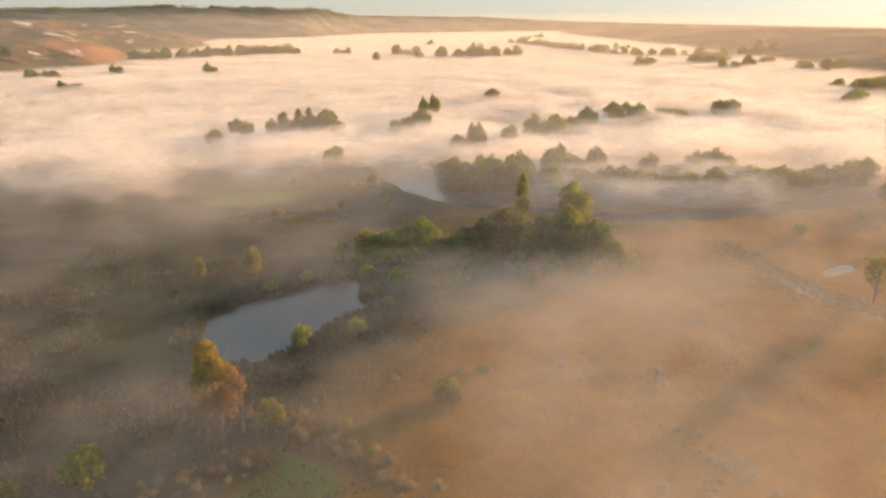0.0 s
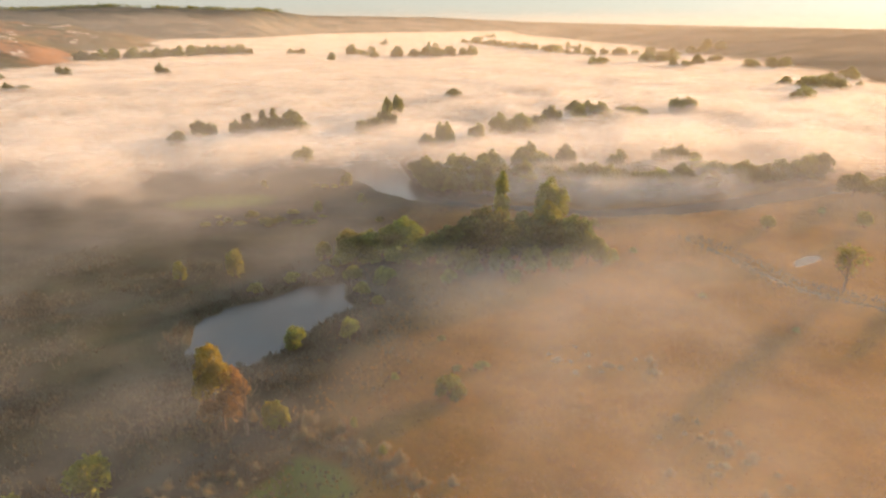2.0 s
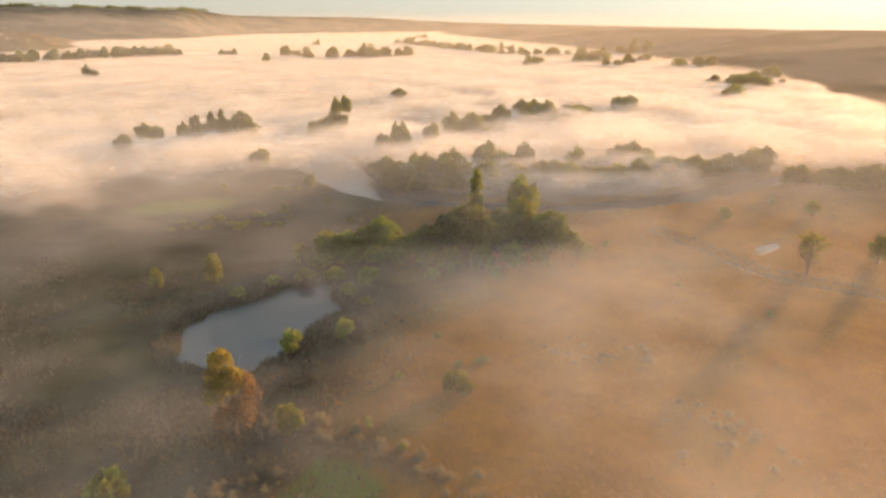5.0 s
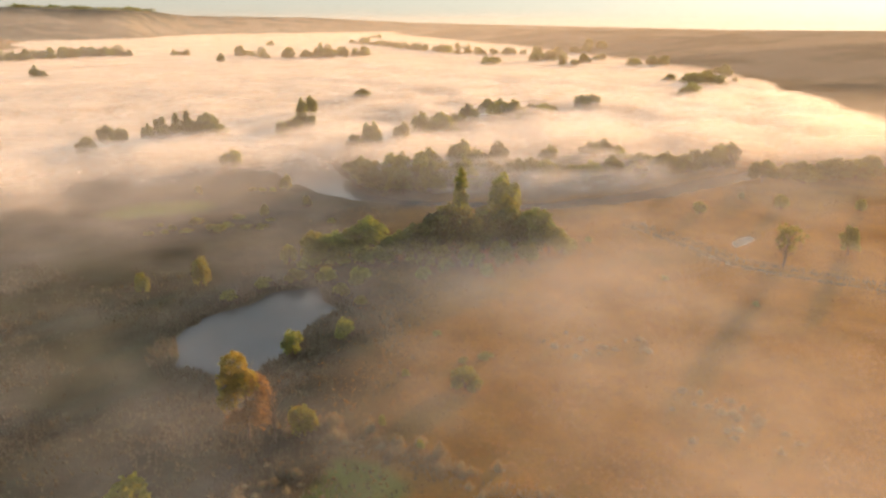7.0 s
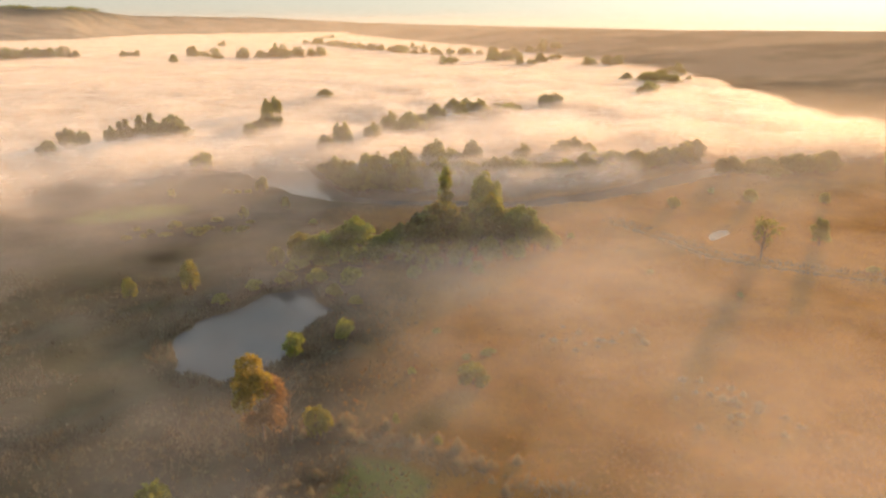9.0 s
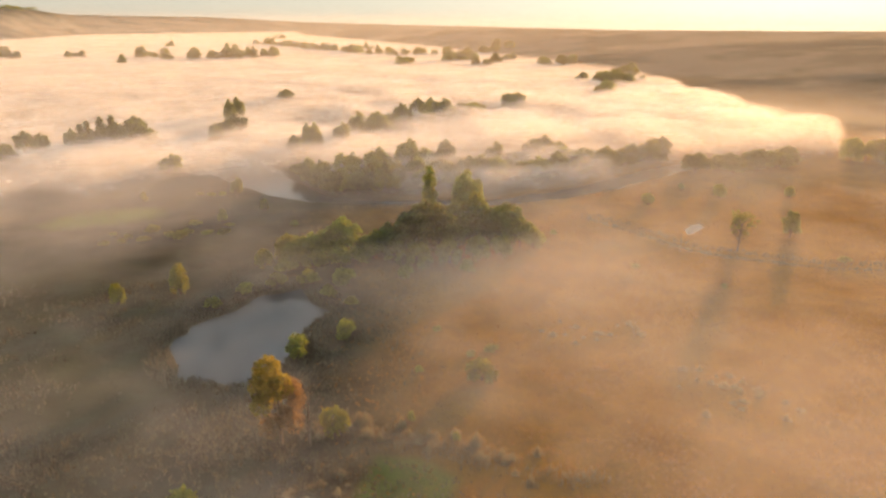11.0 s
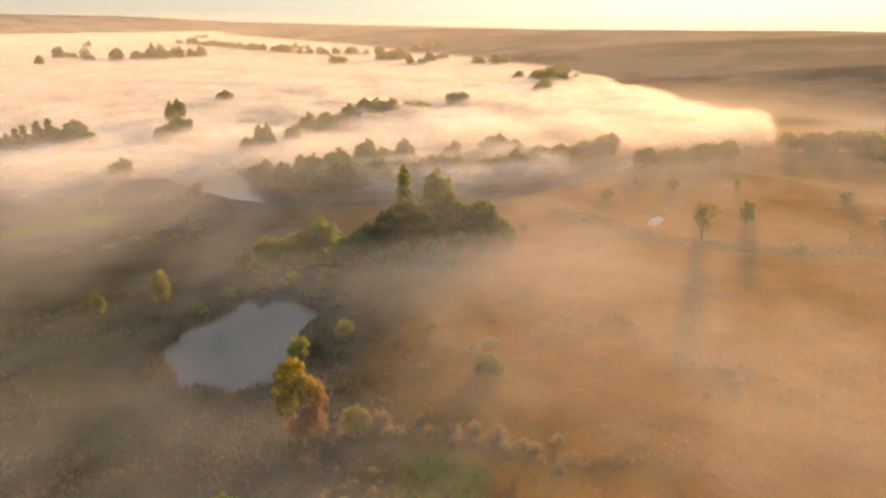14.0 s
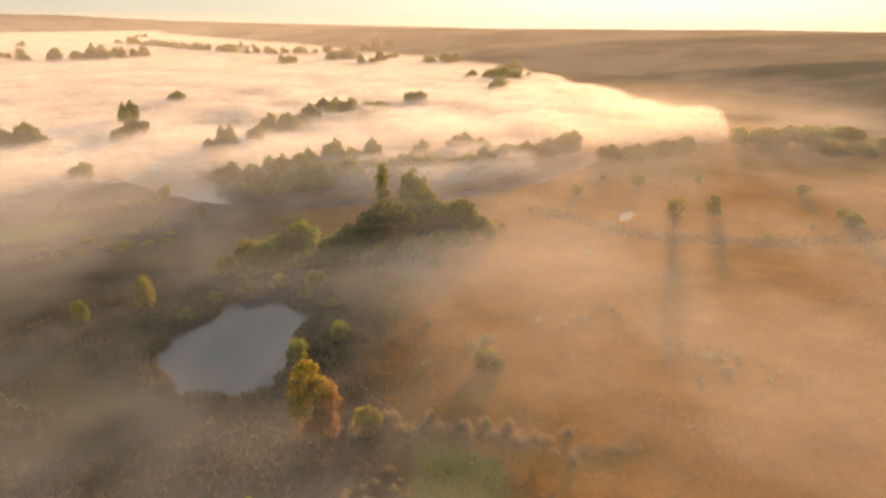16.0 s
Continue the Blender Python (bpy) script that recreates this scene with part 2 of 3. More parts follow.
def land(x, y):
    """Ground height, and how much of it is hill, chalk and wood."""
    x, y = np.asarray(x, float), np.asarray(y, float)
    az, r = np.degrees(np.arctan2(x, y)), np.hypot(x, y)
    rough = waves(x, y, 130, 5)
    back = ridge(az + rough, r, [-180, -110, -60, -31, -20, -10.5, -6, 2, 6, 10, 40, 110, 180], [30, 60, 90, 86, 104, 98, 80, 72, 60, 46, 0, 0, 30],
                 [1500, 1500, 1700, 2000, 2200, 2400, 3000, 3300, 3500, 3600, 3600, 3600, 1500], [2200, 2200, 2600, 2900, 3000, 3100, 3900, 4200, 4300, 4500, 4500, 4500, 2200])
    spur = ridge(az + 2 * rough, r, [-90, -40, -31, -27.5, -24, -21, -17], [60, 66, 63, 60, 50, 30, 0], [1000, 1250, 1330, 1400, 1450, 1520, 1600], [1500, 1650, 1750, 1780, 1800, 1820, 1900])
    knoll = ridge(az + 2 * rough, r, [-90, -45, -31, -28.8, -26, -24, -22], [40, 48, 43, 45, 36, 18, 0], [700, 860, 960, 1000, 1040, 1080, 1100], [1000, 1150, 1230, 1260, 1280, 1300, 1300])
    plateau = ridge(az, r, [8.5, 11, 15, 22, 30, 38, 45, 54, 62, 80, 110, 150], [0, 20, 33, 39, 44, 47, 49, 51, 52, 50, 42, 0],
                    [3000, 2600, 2000, 1350, 950, 760, 660, 520, 420, 380, 500, 900], [3400, 3150, 2650, 2050, 1700, 1480, 1380, 1240, 1140, 1100, 1200, 1400], True)
    hills = np.maximum.reduce([back, spur, knoll, plateau])
    hill = smooth(hills, 1.5, 6)
    gully = 1 - np.abs(waves(x, y, 170, 12, 3)) * 2.2
    z = hills * (1 + 0.05 * waves(x, y, 300, 9)) + hill * (1.5 * (plateau < 1) + 0.1 * np.maximum(spur, knoll) * (plateau < 5)) * (gully - 0.5) * smooth(hills, 0, 30)
    low = 0.35 * waves(x, y, 40, 3) + 0.25 * waves(x, y, 7, 4) + 0.3
    z = z + (1 - hill) * low
    wobble = 1.6 * waves(x, y, 11, 8)
    for shore, depth in ((inside(x, y, POND) + wobble + 1.8 * waves(x, y, 7, 17, 2), 1.8), (-along(x, y, RIVER) + wobble, 2.0), (inside(x, y, POOL) + 0.4 * wobble, 1.6),
                         (-along(x, y, DITCH) + 0.4 * wobble, 1.0), (inside(x, y, MERE) + wobble, 0.3)):
        z = z - depth * smooth(shore, -2.5, 2.5)
    chalk = smooth(np.maximum(spur, knoll), 12, 25) * smooth(np.maximum(spur, knoll) - back, 0, 8)
    wooded = smooth(plateau, 0.5, 4) * smooth(plateau - np.maximum.reduce([back, spur, knoll]), -1, 1)
    scrubby = smooth(back - np.maximum(spur, knoll) + 6, 0, 6)
    return z, hill, chalk, wooded, scrubby


def ground_at(x, y):
    return float(land(np.array([x]), np.array([y]))[0][0])


def mesh_of(name, verts, faces, material, attributes=None):
    me = bpy.data.meshes.new(name)
    verts, faces = np.asarray(verts, np.float32), np.asarray(faces, np.int32)
    me.vertices.add(len(verts))
    me.vertices.foreach_set("co", verts.ravel())
    k = faces.shape[1]
    me.loops.add(faces.size)
    me.loops.foreach_set("vertex_index", faces.ravel())
    me.polygons.add(len(faces))
    me.polygons.foreach_set("loop_start", np.arange(0, faces.size, k, dtype=np.int32))
    me.update(calc_edges=True)
    me.materials.append(material)
    for key, values in (attributes or {}).items():
        me.attributes.new(key, "FLOAT", "POINT").data.foreach_set("value", np.asarray(values, np.float32))
    return me


def polar(rings, angles, closed):
    rr, aa = np.meshgrid(rings, np.radians(angles), indexing="ij")
    n, m = rr.shape
    i, j = np.meshgrid(np.arange(n - 1), np.arange(m if closed else m - 1), indexing="ij")
    k = (j + 1) % m
    faces = np.stack([i * m + j, (i + 1) * m + j, (i + 1) * m + k, i * m + k], -1).reshape(-1, 4)
    return (rr * np.sin(aa)).ravel(), (rr * np.cos(aa)).ravel(), faces


def build_ground():
    rings = np.concatenate([np.linspace(0.5, 60, 14), np.geomspace(61, 420, 230), np.geomspace(430, 4900, 110)])
    angles = np.concatenate([np.arange(-42, 66, 0.36), np.arange(66, 318, 3.0)])
    x, y, faces = polar(rings, angles, True)
    z, hill, chalk, wooded, scrubby = land(x, y)
    gold = smooth(x - (y - 120) * 0.15 + 14 * waves(x, y, 40, 21), -32, 22) * smooth(y, 262, 235)
    gold = np.maximum(gold, smooth(x - 0.3 * (y - 240), 5, 45) * smooth(y, 420, 320)) * smooth(x, 390, 290)
    green = 0.8 * smooth(np.hypot((x + 74) / 24, (y - 262) / 15) + 0.3 * waves(x, y, 15, 23), 1.1, 0.4)
    green = np.maximum(green, 0.7 * smooth(inside(x, y, MERE), -2, 1))
    me = mesh_of("ground", np.stack([x, y, z], 1), faces, GROUND, {"hill": hill, "chalk": chalk, "wooded": wooded, "scrubby": scrubby, "gold": gold, "green": green})
    me.polygons.foreach_set("use_smooth", np.ones(len(faces), bool))
    tagged(new("ground", me), "golden brown river meadows rising to dry grass hills", "ground", kind="structure")


build_ground()
def build_water(name, y0, y1, material, label):
    bm = bmesh.new()
    for vx, vy in ((-330, y0), (380, y0), (380, y1), (-330, y1)):
        bm.verts.new((vx, vy, -0.42))
    bm.faces.new(bm.verts)
    me = bpy.data.meshes.new(name)
    bm.to_mesh(me)
    bm.free()
    me.materials.append(material)
    tagged(new(name, me), label, "water", kind="structure")


build_water("water", 60, 214, WATER, "still grey-blue pond water between meadow banks")
build_water("river_water", 214, 520, RIVER_WATER, "pale rippled river water winding through the meadows")


# ---- mist ----
def valley_density(x, y):
    """How thick the valley's mist lies, 0 to 1."""
    wob = 26 * waves(x, y, 70, 31) + 12 * waves(x, y, 25, 32)
    front = np.interp(x, [-700, -250, -130, -105, -90, -55, -25, 0, 10, 50, 90, 130, 170, 215, 260, 400], [185, 225, 256, 272, 288, 304, 314, 312, 304, 302, 298, 290, 280, 250, 234, 280])
    blur = np.interp(x, [-140, -70, -20, 20], [2.4, 1.4, 0.8, 0.7])
    right = np.interp(y, [200, 224, 261, 322, 375, 512, 642, 915, 1400, 3000], [195, 228, 280, 340, 350, 415, 475, 560, 740, 1100])
    bank = smooth(y - front + wob, -50 * blur, 90 * blur)
    steam = 0.42 * smooth(along(x, y - 26, RIVER) - 0.6 * wob, 29, 4) * smooth(x, -6, 14) + 0.08 * smooth(x, 150, 60) * smooth(np.abs(y - 285), 30, 10)
    return np.maximum(bank, steam) * smooth(right - x + 1.3 * wob, -15, 55)


def mist_object(name, verts, quads, dens, material, label):
    me = mesh_of(name, np.concatenate(verts), np.concatenate(quads), material, {"mistiness": np.concatenate(dens)})
    me.polygons.foreach_set("use_smooth", np.ones(len(me.polygons), bool))
    tagged(new(name, me), label, "mist", kind="stuff")


def build_mist():
    """Many thin levels that follow the mist's uneven top: solid below, thinning upwards and towards its edge."""
    rings = np.concatenate([np.geomspace(90, 700, 210), np.geomspace(712, 4200, 90)])
    x, y, faces = polar(rings, np.arange(-44, 64, 0.5), False)
    thick = valley_density(x, y)
    r = np.hypot(x, y)
    puffs = smooth(x, 20, 110) * smooth(r, 900, 450)
    hump = 5 * np.exp(-((x - 300) / 55) ** 2 - ((y - 295) / 50) ** 2)
    top = np.interp(r, [250, 340, 420, 900], [14.0, 13.0, 9.5, 9.0]) + hump + np.interp(r, [300, 800], [1, 0.35]) * (1.6 * waves(x, y, 95, 41, 3) + 1.8 * waves(x, y, 38, 42, 3)) + puffs * (2.5 + 5 * (0.5 - np.abs(waves(x, y, 48, 43, 3)) * 2.2))
    top = top * (0.4 + 0.6 * smooth(thick, 0, 0.7))
    lid = land(x, y)[0]
    verts, quads, dens = [], [], []
    for k in range(14):
        level = 1.0 + 1.25 * k
        z = level + 0.5 * waves(x, y, 60, 44, 2) + 0.3 * waves(x, y, 20, 50 + k, 2)
        d = (0.66 + 0.2 * smooth(r, 500, 900)) * smooth(top - z + np.interp(r, [300, 800], [2.2, 0.6]) * waves(x, y, 26, 70 + k, 4), -1.5, 5.5) * smooth(thick, 0.03, 0.6)
        d = np.where(lid > z + 1, 0, d)
        use = d[faces].max(1) > 0.03
        quads.append(faces[use] + k * len(x))
        verts.append(np.stack([x, y, z], 1))
        dens.append(d)
    mist_object("valley_mist", verts, quads, dens, MIST, "thick white morning mist filling the river valley")


def build_meadow_mist():
    """Thin mist over the meadows, thickest in front of the grove, and faint veils added above the crowns to wash the
    dark trees paler.
    """
    gx, gy = np.meshgrid(np.arange(-240, 430, 3.5), np.arange(40, 430, 3.5), indexing="ij")
    n, m = gx.shape
    i, j = np.meshgrid(np.arange(n - 1), np.arange(m - 1), indexing="ij")
    faces = np.stack([i * m + j, (i + 1) * m + j, (i + 1) * m + j + 1, i * m + j + 1], -1).reshape(-1, 4)
    x, y = gx.ravel(), gy.ravel()
    core = np.exp(-(((x - 34) / 44) ** 2 + ((y - 160) / 28) ** 2))
    golden = smooth(x - 0.12 * (y - 100) + 12 * waves(x, y, 50, 61), -25, 50)
    d0 = 0.26 + 0.26 * core + 0.2 * golden + 0.12 * waves(x, y, 40, 62)
    d0 = d0 + 0.16 * smooth(y, 165, 225) * smooth(x, -5, -70) + 0.04 * smooth(x, 10, -30)
    # More mist here, added to brighten the dark surroundings of the grove.
    d0 = d0 + 0.12 * smooth(y, 175, 230)
    low = (1 - smooth(valley_density(x, y), 0.2, 0.8)) * smooth(y, 330, 280)
    verts, quads, dens = [], [], []
    for k, level in enumerate((1.7, 3.2, 4.9, 6.8, 9.0, 11.5, 14.0, 16.5, 19.0, 21.5, 24.5, 28.0, 32.0)):
        if k < 6:
            d = np.clip(d0 * (1 - 0.06 * k) + (0.2 * core if k in (2, 3) else 0) + 0.2 * waves(x, y, 34, 66 + k), 0, 1) * low
        else:
            # Levels from 14 m up: added veils that lift the dark trees below.
            d = np.clip(0.44 - 0.02 * k + 0.04 * golden + 0.22 * smooth(y, 160, 240) + 0.16 * waves(x, y, 60, 66 + k), 0, 1) * smooth(y, 430, 330) * smooth(x, -240, -150) * smooth(x, 410, 290)
        use = d[faces].max(1) > 0.04
        quads.append(faces[use] + k * len(x))
        verts.append(np.stack([x, y, level + 0.45 * waves(x, y, 30, 64 + k)], 1))
        dens.append(d)
    mist_object("meadow_mist", verts, quads, dens, HAZE, "thin golden mist drifting low over the meadow, with added veils above")


def build_far_haze():
    """Upright sheets added to wash the hills with haze, one behind another towards them, fading out above them."""
    verts, quads, dens, start = [], [], [], 0
    for k, r in enumerate((520, 800, 1150, 1500, 2000, 2650)):
        aa, zz = np.meshgrid(np.radians(np.arange(-60, 91, 1.5)), np.linspace(0, 150, 16), indexing="ij")
        n, m = aa.shape
        i, j = np.meshgrid(np.arange(n - 1), np.arange(m - 1), indexing="ij")
        quads.append(np.stack([i * m + j, (i + 1) * m + j, (i + 1) * m + j + 1, i * m + j + 1], -1).reshape(-1, 4) + start)
        x, y, z = (r * np.sin(aa)).ravel(), (r * np.cos(aa)).ravel(), zz.ravel()
        verts.append(np.stack([x, y, z], 1))
        dens.append(smooth(z, 100, 50) * (0.8 + 0.2 * waves(x, y, 300, 81 + k)))
        start += len(x)
    mist_object("far_haze", verts, quads, dens, VEIL, "pale haze hanging before the hills")


build_mist()
build_meadow_mist()
build_far_haze()


# ---- trees ----
def part(name, me, parent, label=""):
    ob = new(name, me)
    ob.parent = parent
    return tagged(ob, label) if label else ob


def leaf_mesh(name, rng, lobes, count, size, material, hollow=0.7, upright=0.0):
    """A crown of small leaf sprays on and in a set of lobes (x, y, z, rx, ry, rz)."""
    lobes = np.array(lobes, float)
    weight = (lobes[:, 3] * lobes[:, 5] + lobes[:, 4] * lobes[:, 5] + lobes[:, 3] * lobes[:, 4])
    pick = rng.choice(len(lobes), count, p=weight / weight.sum())
    way = rng.normal(size=(count, 3))
    way /= np.linalg.norm(way, axis=1)[:, None]
    way[:, 2] = np.where((way[:, 2] < -0.5) & (rng.rand(count) < 0.7), -way[:, 2], way[:, 2])
    lump = waves(way[:, 0] * 3 + pick * 5, way[:, 1] * 3 + way[:, 2] * 2, 1.0, 77, 2)
    far = (hollow + (1 - hollow) * rng.rand(count) ** 0.6) * (1 + 0.28 * lump) * np.where(rng.rand(count) < 0.2, rng.rand(count) ** 0.5, 1)
    at = lobes[pick, :3] + way * lobes[pick, 3:] * far[:, None]
    at[:, 2] = np.maximum(at[:, 2], 0.15)
    u = rng.normal(size=(count, 3))
    u += 0.4 * way
    u[:, 2] += upright
    u /= np.linalg.norm(u, axis=1)[:, None]
    v = np.cross(u, rng.normal(size=(count, 3)))
    v /= np.linalg.norm(v, axis=1)[:, None]
    s = size * (0.6 + 0.8 * rng.rand(count))[:, None]
    v = v / (1 + upright)
    verts = np.stack([at + u * s, at + v * s * 0.55 + 0.12 * s * u, at - u * s * 0.8, at - v * s * 0.55], 1).reshape(-1, 3)
    return mesh_of(name, verts, np.arange(count * 4).reshape(-1, 4), material)


def limb_mesh(name, limbs, material, sides=6):
    """Tapered limbs, each a list of (x, y, z, radius)."""
    verts, faces = [], []
    for limb in limbs:
        start = len(verts)
        for x, y, z, r in limb:
            for k in range(sides):
                a = 2 * math.pi * k / sides
                verts.append((x + r * math.cos(a), y + r * math.sin(a), z))
        for i in range(len(limb) - 1):
            for k in range(sides):
                p, q = start + i * sides + k, start + i * sides + (k + 1) % sides
                faces.append((p, q, q + sides, p + sides))
    me = mesh_of(name, verts, faces, material)
    me.polygons.foreach_set("use_smooth", np.ones(len(faces), bool))
    return me


def make_limbs(rng, height, spread, trunk_r, count, lean=0.03):
    top = height * 0.8
    tx, ty = rng.normal() * lean * height, rng.normal() * lean * height
    limbs = [[(tx * u * u, ty * u * u, top * u - 0.3 * (u == 0), trunk_r * (1 - 0.85 * u) + 0.02) for u in (0, 0.15, 0.35, 0.6, 0.8, 1)]]
    for k in range(count):
        u = 0.25 + 0.6 * k / count
        a = k * 2.4 + rng.rand()
        reach = spread * (0.75 + 0.5 * rng.rand()) * (1.05 - 0.5 * u)
        rise = height * (0.12 + 0.16 * rng.rand())
        x, y, z, r = tx * u * u, ty * u * u, top * u, trunk_r * (1 - 0.85 * u) * 0.6 + 0.015
        bend = rng.normal() * 0.15
        limbs.append([(x + reach * v * math.cos(a + bend * v), y + reach * v * math.sin(a + bend * v), z + rise * v ** 0.8, r * (1 - 0.8 * v)) for v in (0, 0.3, 0.65, 1)])
    return limbs


PLANTS, PLACES = {}, {}


def plant_kind(key, name, category, height, width, build):
    """Registers a kind of tree: an empty with its parts, built at its natural size."""
    root = new(name)
    build(root, np.random.RandomState(len(PLANTS) + 100), height, width)
    PLANTS[key] = (root, category, height, width)


def plant(key, x, y, height, width, label, group=""):
    PLACES.setdefault(key, []).append((x, y, height, width, label, group))


def crown_lobes(rng, height, width, count, low=0.25, squash=1.0):
    """A core and many clumps of uneven size round and above it, with gaps between them."""
    lobes = [(0, 0, height * 0.5, width * 0.3, width * 0.3, height * 0.28 * squash)]
    for k in range(count):
        a, u = k * 2.4 + rng.rand(), rng.rand()
        z = height * (low + 0.12 + (0.68 - low) * (k + 0.5) / count) * (0.9 + 0.2 * rng.rand())
        d = width * (0.3 + 0.12 * rng.rand()) * math.sqrt(max(0.01, 1 - ((z / height - 0.36) / 0.5) ** 2))
        s = width * (0.1 + 0.1 * u + 0.03 * rng.rand())
        lobes.append((d * math.cos(a), d * math.sin(a), z, s, s, min(s * (0.9 + 0.3 * rng.rand()), (height - z) * 1.05)))
    lobes.append((width * 0.08 * rng.normal(), width * 0.08 * rng.normal(), height * 0.86, width * 0.13, width * 0.13, height * 0.14))
    return lobes


def broadleaf(material, leaves, size, lobes=18, low=0.15):
    def build(root, rng, h, w):
        part("trunk", limb_mesh("trunk", make_limbs(rng, h, w * 0.4, h * 0.022, 8), BARK), root)
        part("crown", leaf_mesh("crown", rng, crown_lobes(rng, h, w, lobes, low), leaves, size, material), root)
    return build


def poplar(root, rng, h, w):
    part("trunk", limb_mesh("trunk", make_limbs(rng, h, w * 0.35, h * 0.018, 10, 0.005), BARK), root)
    lobes = []
    for k in range(16):
        u = (k + 0.5) / 16
        s = w * 0.38 * (0.6 + u) * (1.1 - u) ** 0.6
        a = k * 2.4
        lobes.append((w * 0.12 * math.cos(a), w * 0.12 * math.sin(a), h * (0.07 + 0.87 * u), s, s, h * 0.075))
    part("crown", leaf_mesh("crown", rng, lobes, 4200, 0.34, LEAF_GREEN), root)


def pointed(root, rng, h, w):
    part("trunk", limb_mesh("trunk", make_limbs(rng, h, w * 0.3, h * 0.018, 8, 0.01), BARK), root)
    lobes = []
    for k in range(14):
        u = (k + 0.5) / 14
        a = k * 2.4
        d = w * 0.24 * (1.05 - u)
        s = w * (0.30 - 0.2 * u)
        lobes.append((d * math.cos(a), d * math.sin(a), h * (0.1 + 0.84 * u), s, s, h * 0.07))
    part("crown", leaf_mesh("crown", rng, lobes, 2200, 0.42, LEAF_DARK), root)


def bare(leaves):
    def build(root, rng, h, w):
        limbs = make_limbs(rng, h, w * 0.5, h * 0.03, 14, 0.02)
        twigs = []
        for limb in limbs[1:]:
            for k in range(5):
                x, y, z, r = limb[1 + k % 3]
                a, s = rng.rand() * 6.28, w * (0.08 + 0.12 * rng.rand())
                twigs.append([(x + s * v * math.cos(a), y + s * v * math.sin(a), z + s * 1.1 * v, 0.06 * (1 - 0.7 * v)) for v in (0, 0.5, 1)])
        part("trunk", limb_mesh("trunk", limbs + twigs, BARK), root)
        if leaves:
            lobes = [(t[2][0], t[2][1], t[2][2], w * 0.09, w * 0.09, w * 0.07) for t in twigs]
            part("crown", leaf_mesh("crown", rng, lobes, leaves, 0.28, LEAF_GREEN, 0.2), root)
    return build


def bush(material, leaves, size, upright=0.0):
    def build(root, rng, h, w):
        stems = []
        for k in range(7):
            a = k * 0.9 + rng.rand() * 0.4
            stems.append([(0.25 * w * v * math.cos(a), 0.25 * w * v * math.sin(a), h * 0.7 * v - 0.2 * (v == 0), 0.08 * (1 - 0.8 * v) + 0.01) for v in (0, 0.4, 1)])
        part("stems", limb_mesh("stems", stems, BARK, 5), root)
        lobes = [(0, 0, h * 0.5, w * 0.32, w * 0.32, h * 0.44)]
        for k in range(7):
            a, s = k * 0.9 + rng.rand(), 0.6 + 0.5 * rng.rand()
            lobes.append((w * 0.28 * math.cos(a), w * 0.28 * math.sin(a), h * (0.22 + 0.35 * rng.rand()), w * 0.2 * s, w * 0.2 * s, h * 0.28 * s))
        part("foliage", leaf_mesh("foliage", rng, lobes, leaves, size, material, 0.6, upright), root)
    return build


def scrub(root, rng, h, w):
    """A loose bush of many thin upright shoots, with small leaves along them."""
    n = 300
    a, d = rng.rand(n) * 6.283, np.abs(rng.normal(size=n)) * w * 0.3
    bx, by = d * np.cos(a), d * np.sin(a)
    tall = h * (0.3 + 0.7 * rng.rand(n) ** 1.5) * np.exp(-0.5 * (d / (w * 0.5)) ** 2)
    tx, ty = bx * 1.25 + rng.normal(size=n) * 0.15, by * 1.25 + rng.normal(size=n) * 0.15
    f, t = rng.rand(n) * 6.283, 0.05 + 0.05 * rng.rand(n)
    verts = np.stack([np.stack([bx - t * np.cos(f), by - t * np.sin(f), tall * 0.05], 1), np.stack([bx + t * np.cos(f), by + t * np.sin(f), tall * 0.05], 1), np.stack([tx, ty, tall], 1)], 1)
    tagged(part("shoots", mesh_of("shoots", verts.reshape(-1, 3), np.arange(3 * n).reshape(-1, 3), LEAF_PALE), root), kind="stuff")
    m = 700
    k, u = rng.randint(0, n, m), 0.35 + 0.65 * rng.rand(m)
    at = np.stack([bx[k] + (tx - bx)[k] * u, by[k] + (ty - by)[k] * u, tall[k] * u], 1) + rng.normal(size=(m, 3)) * 0.08
    p, q = rng.normal(size=(m, 3)) * 0.13, rng.normal(size=(m, 3)) * 0.07
    tagged(part("foliage", mesh_of("foliage", np.stack([at - p, at + q, at + p], 1).reshape(-1, 3), np.arange(3 * m).reshape(-1, 3), LEAF_PALE), root), kind="stuff")


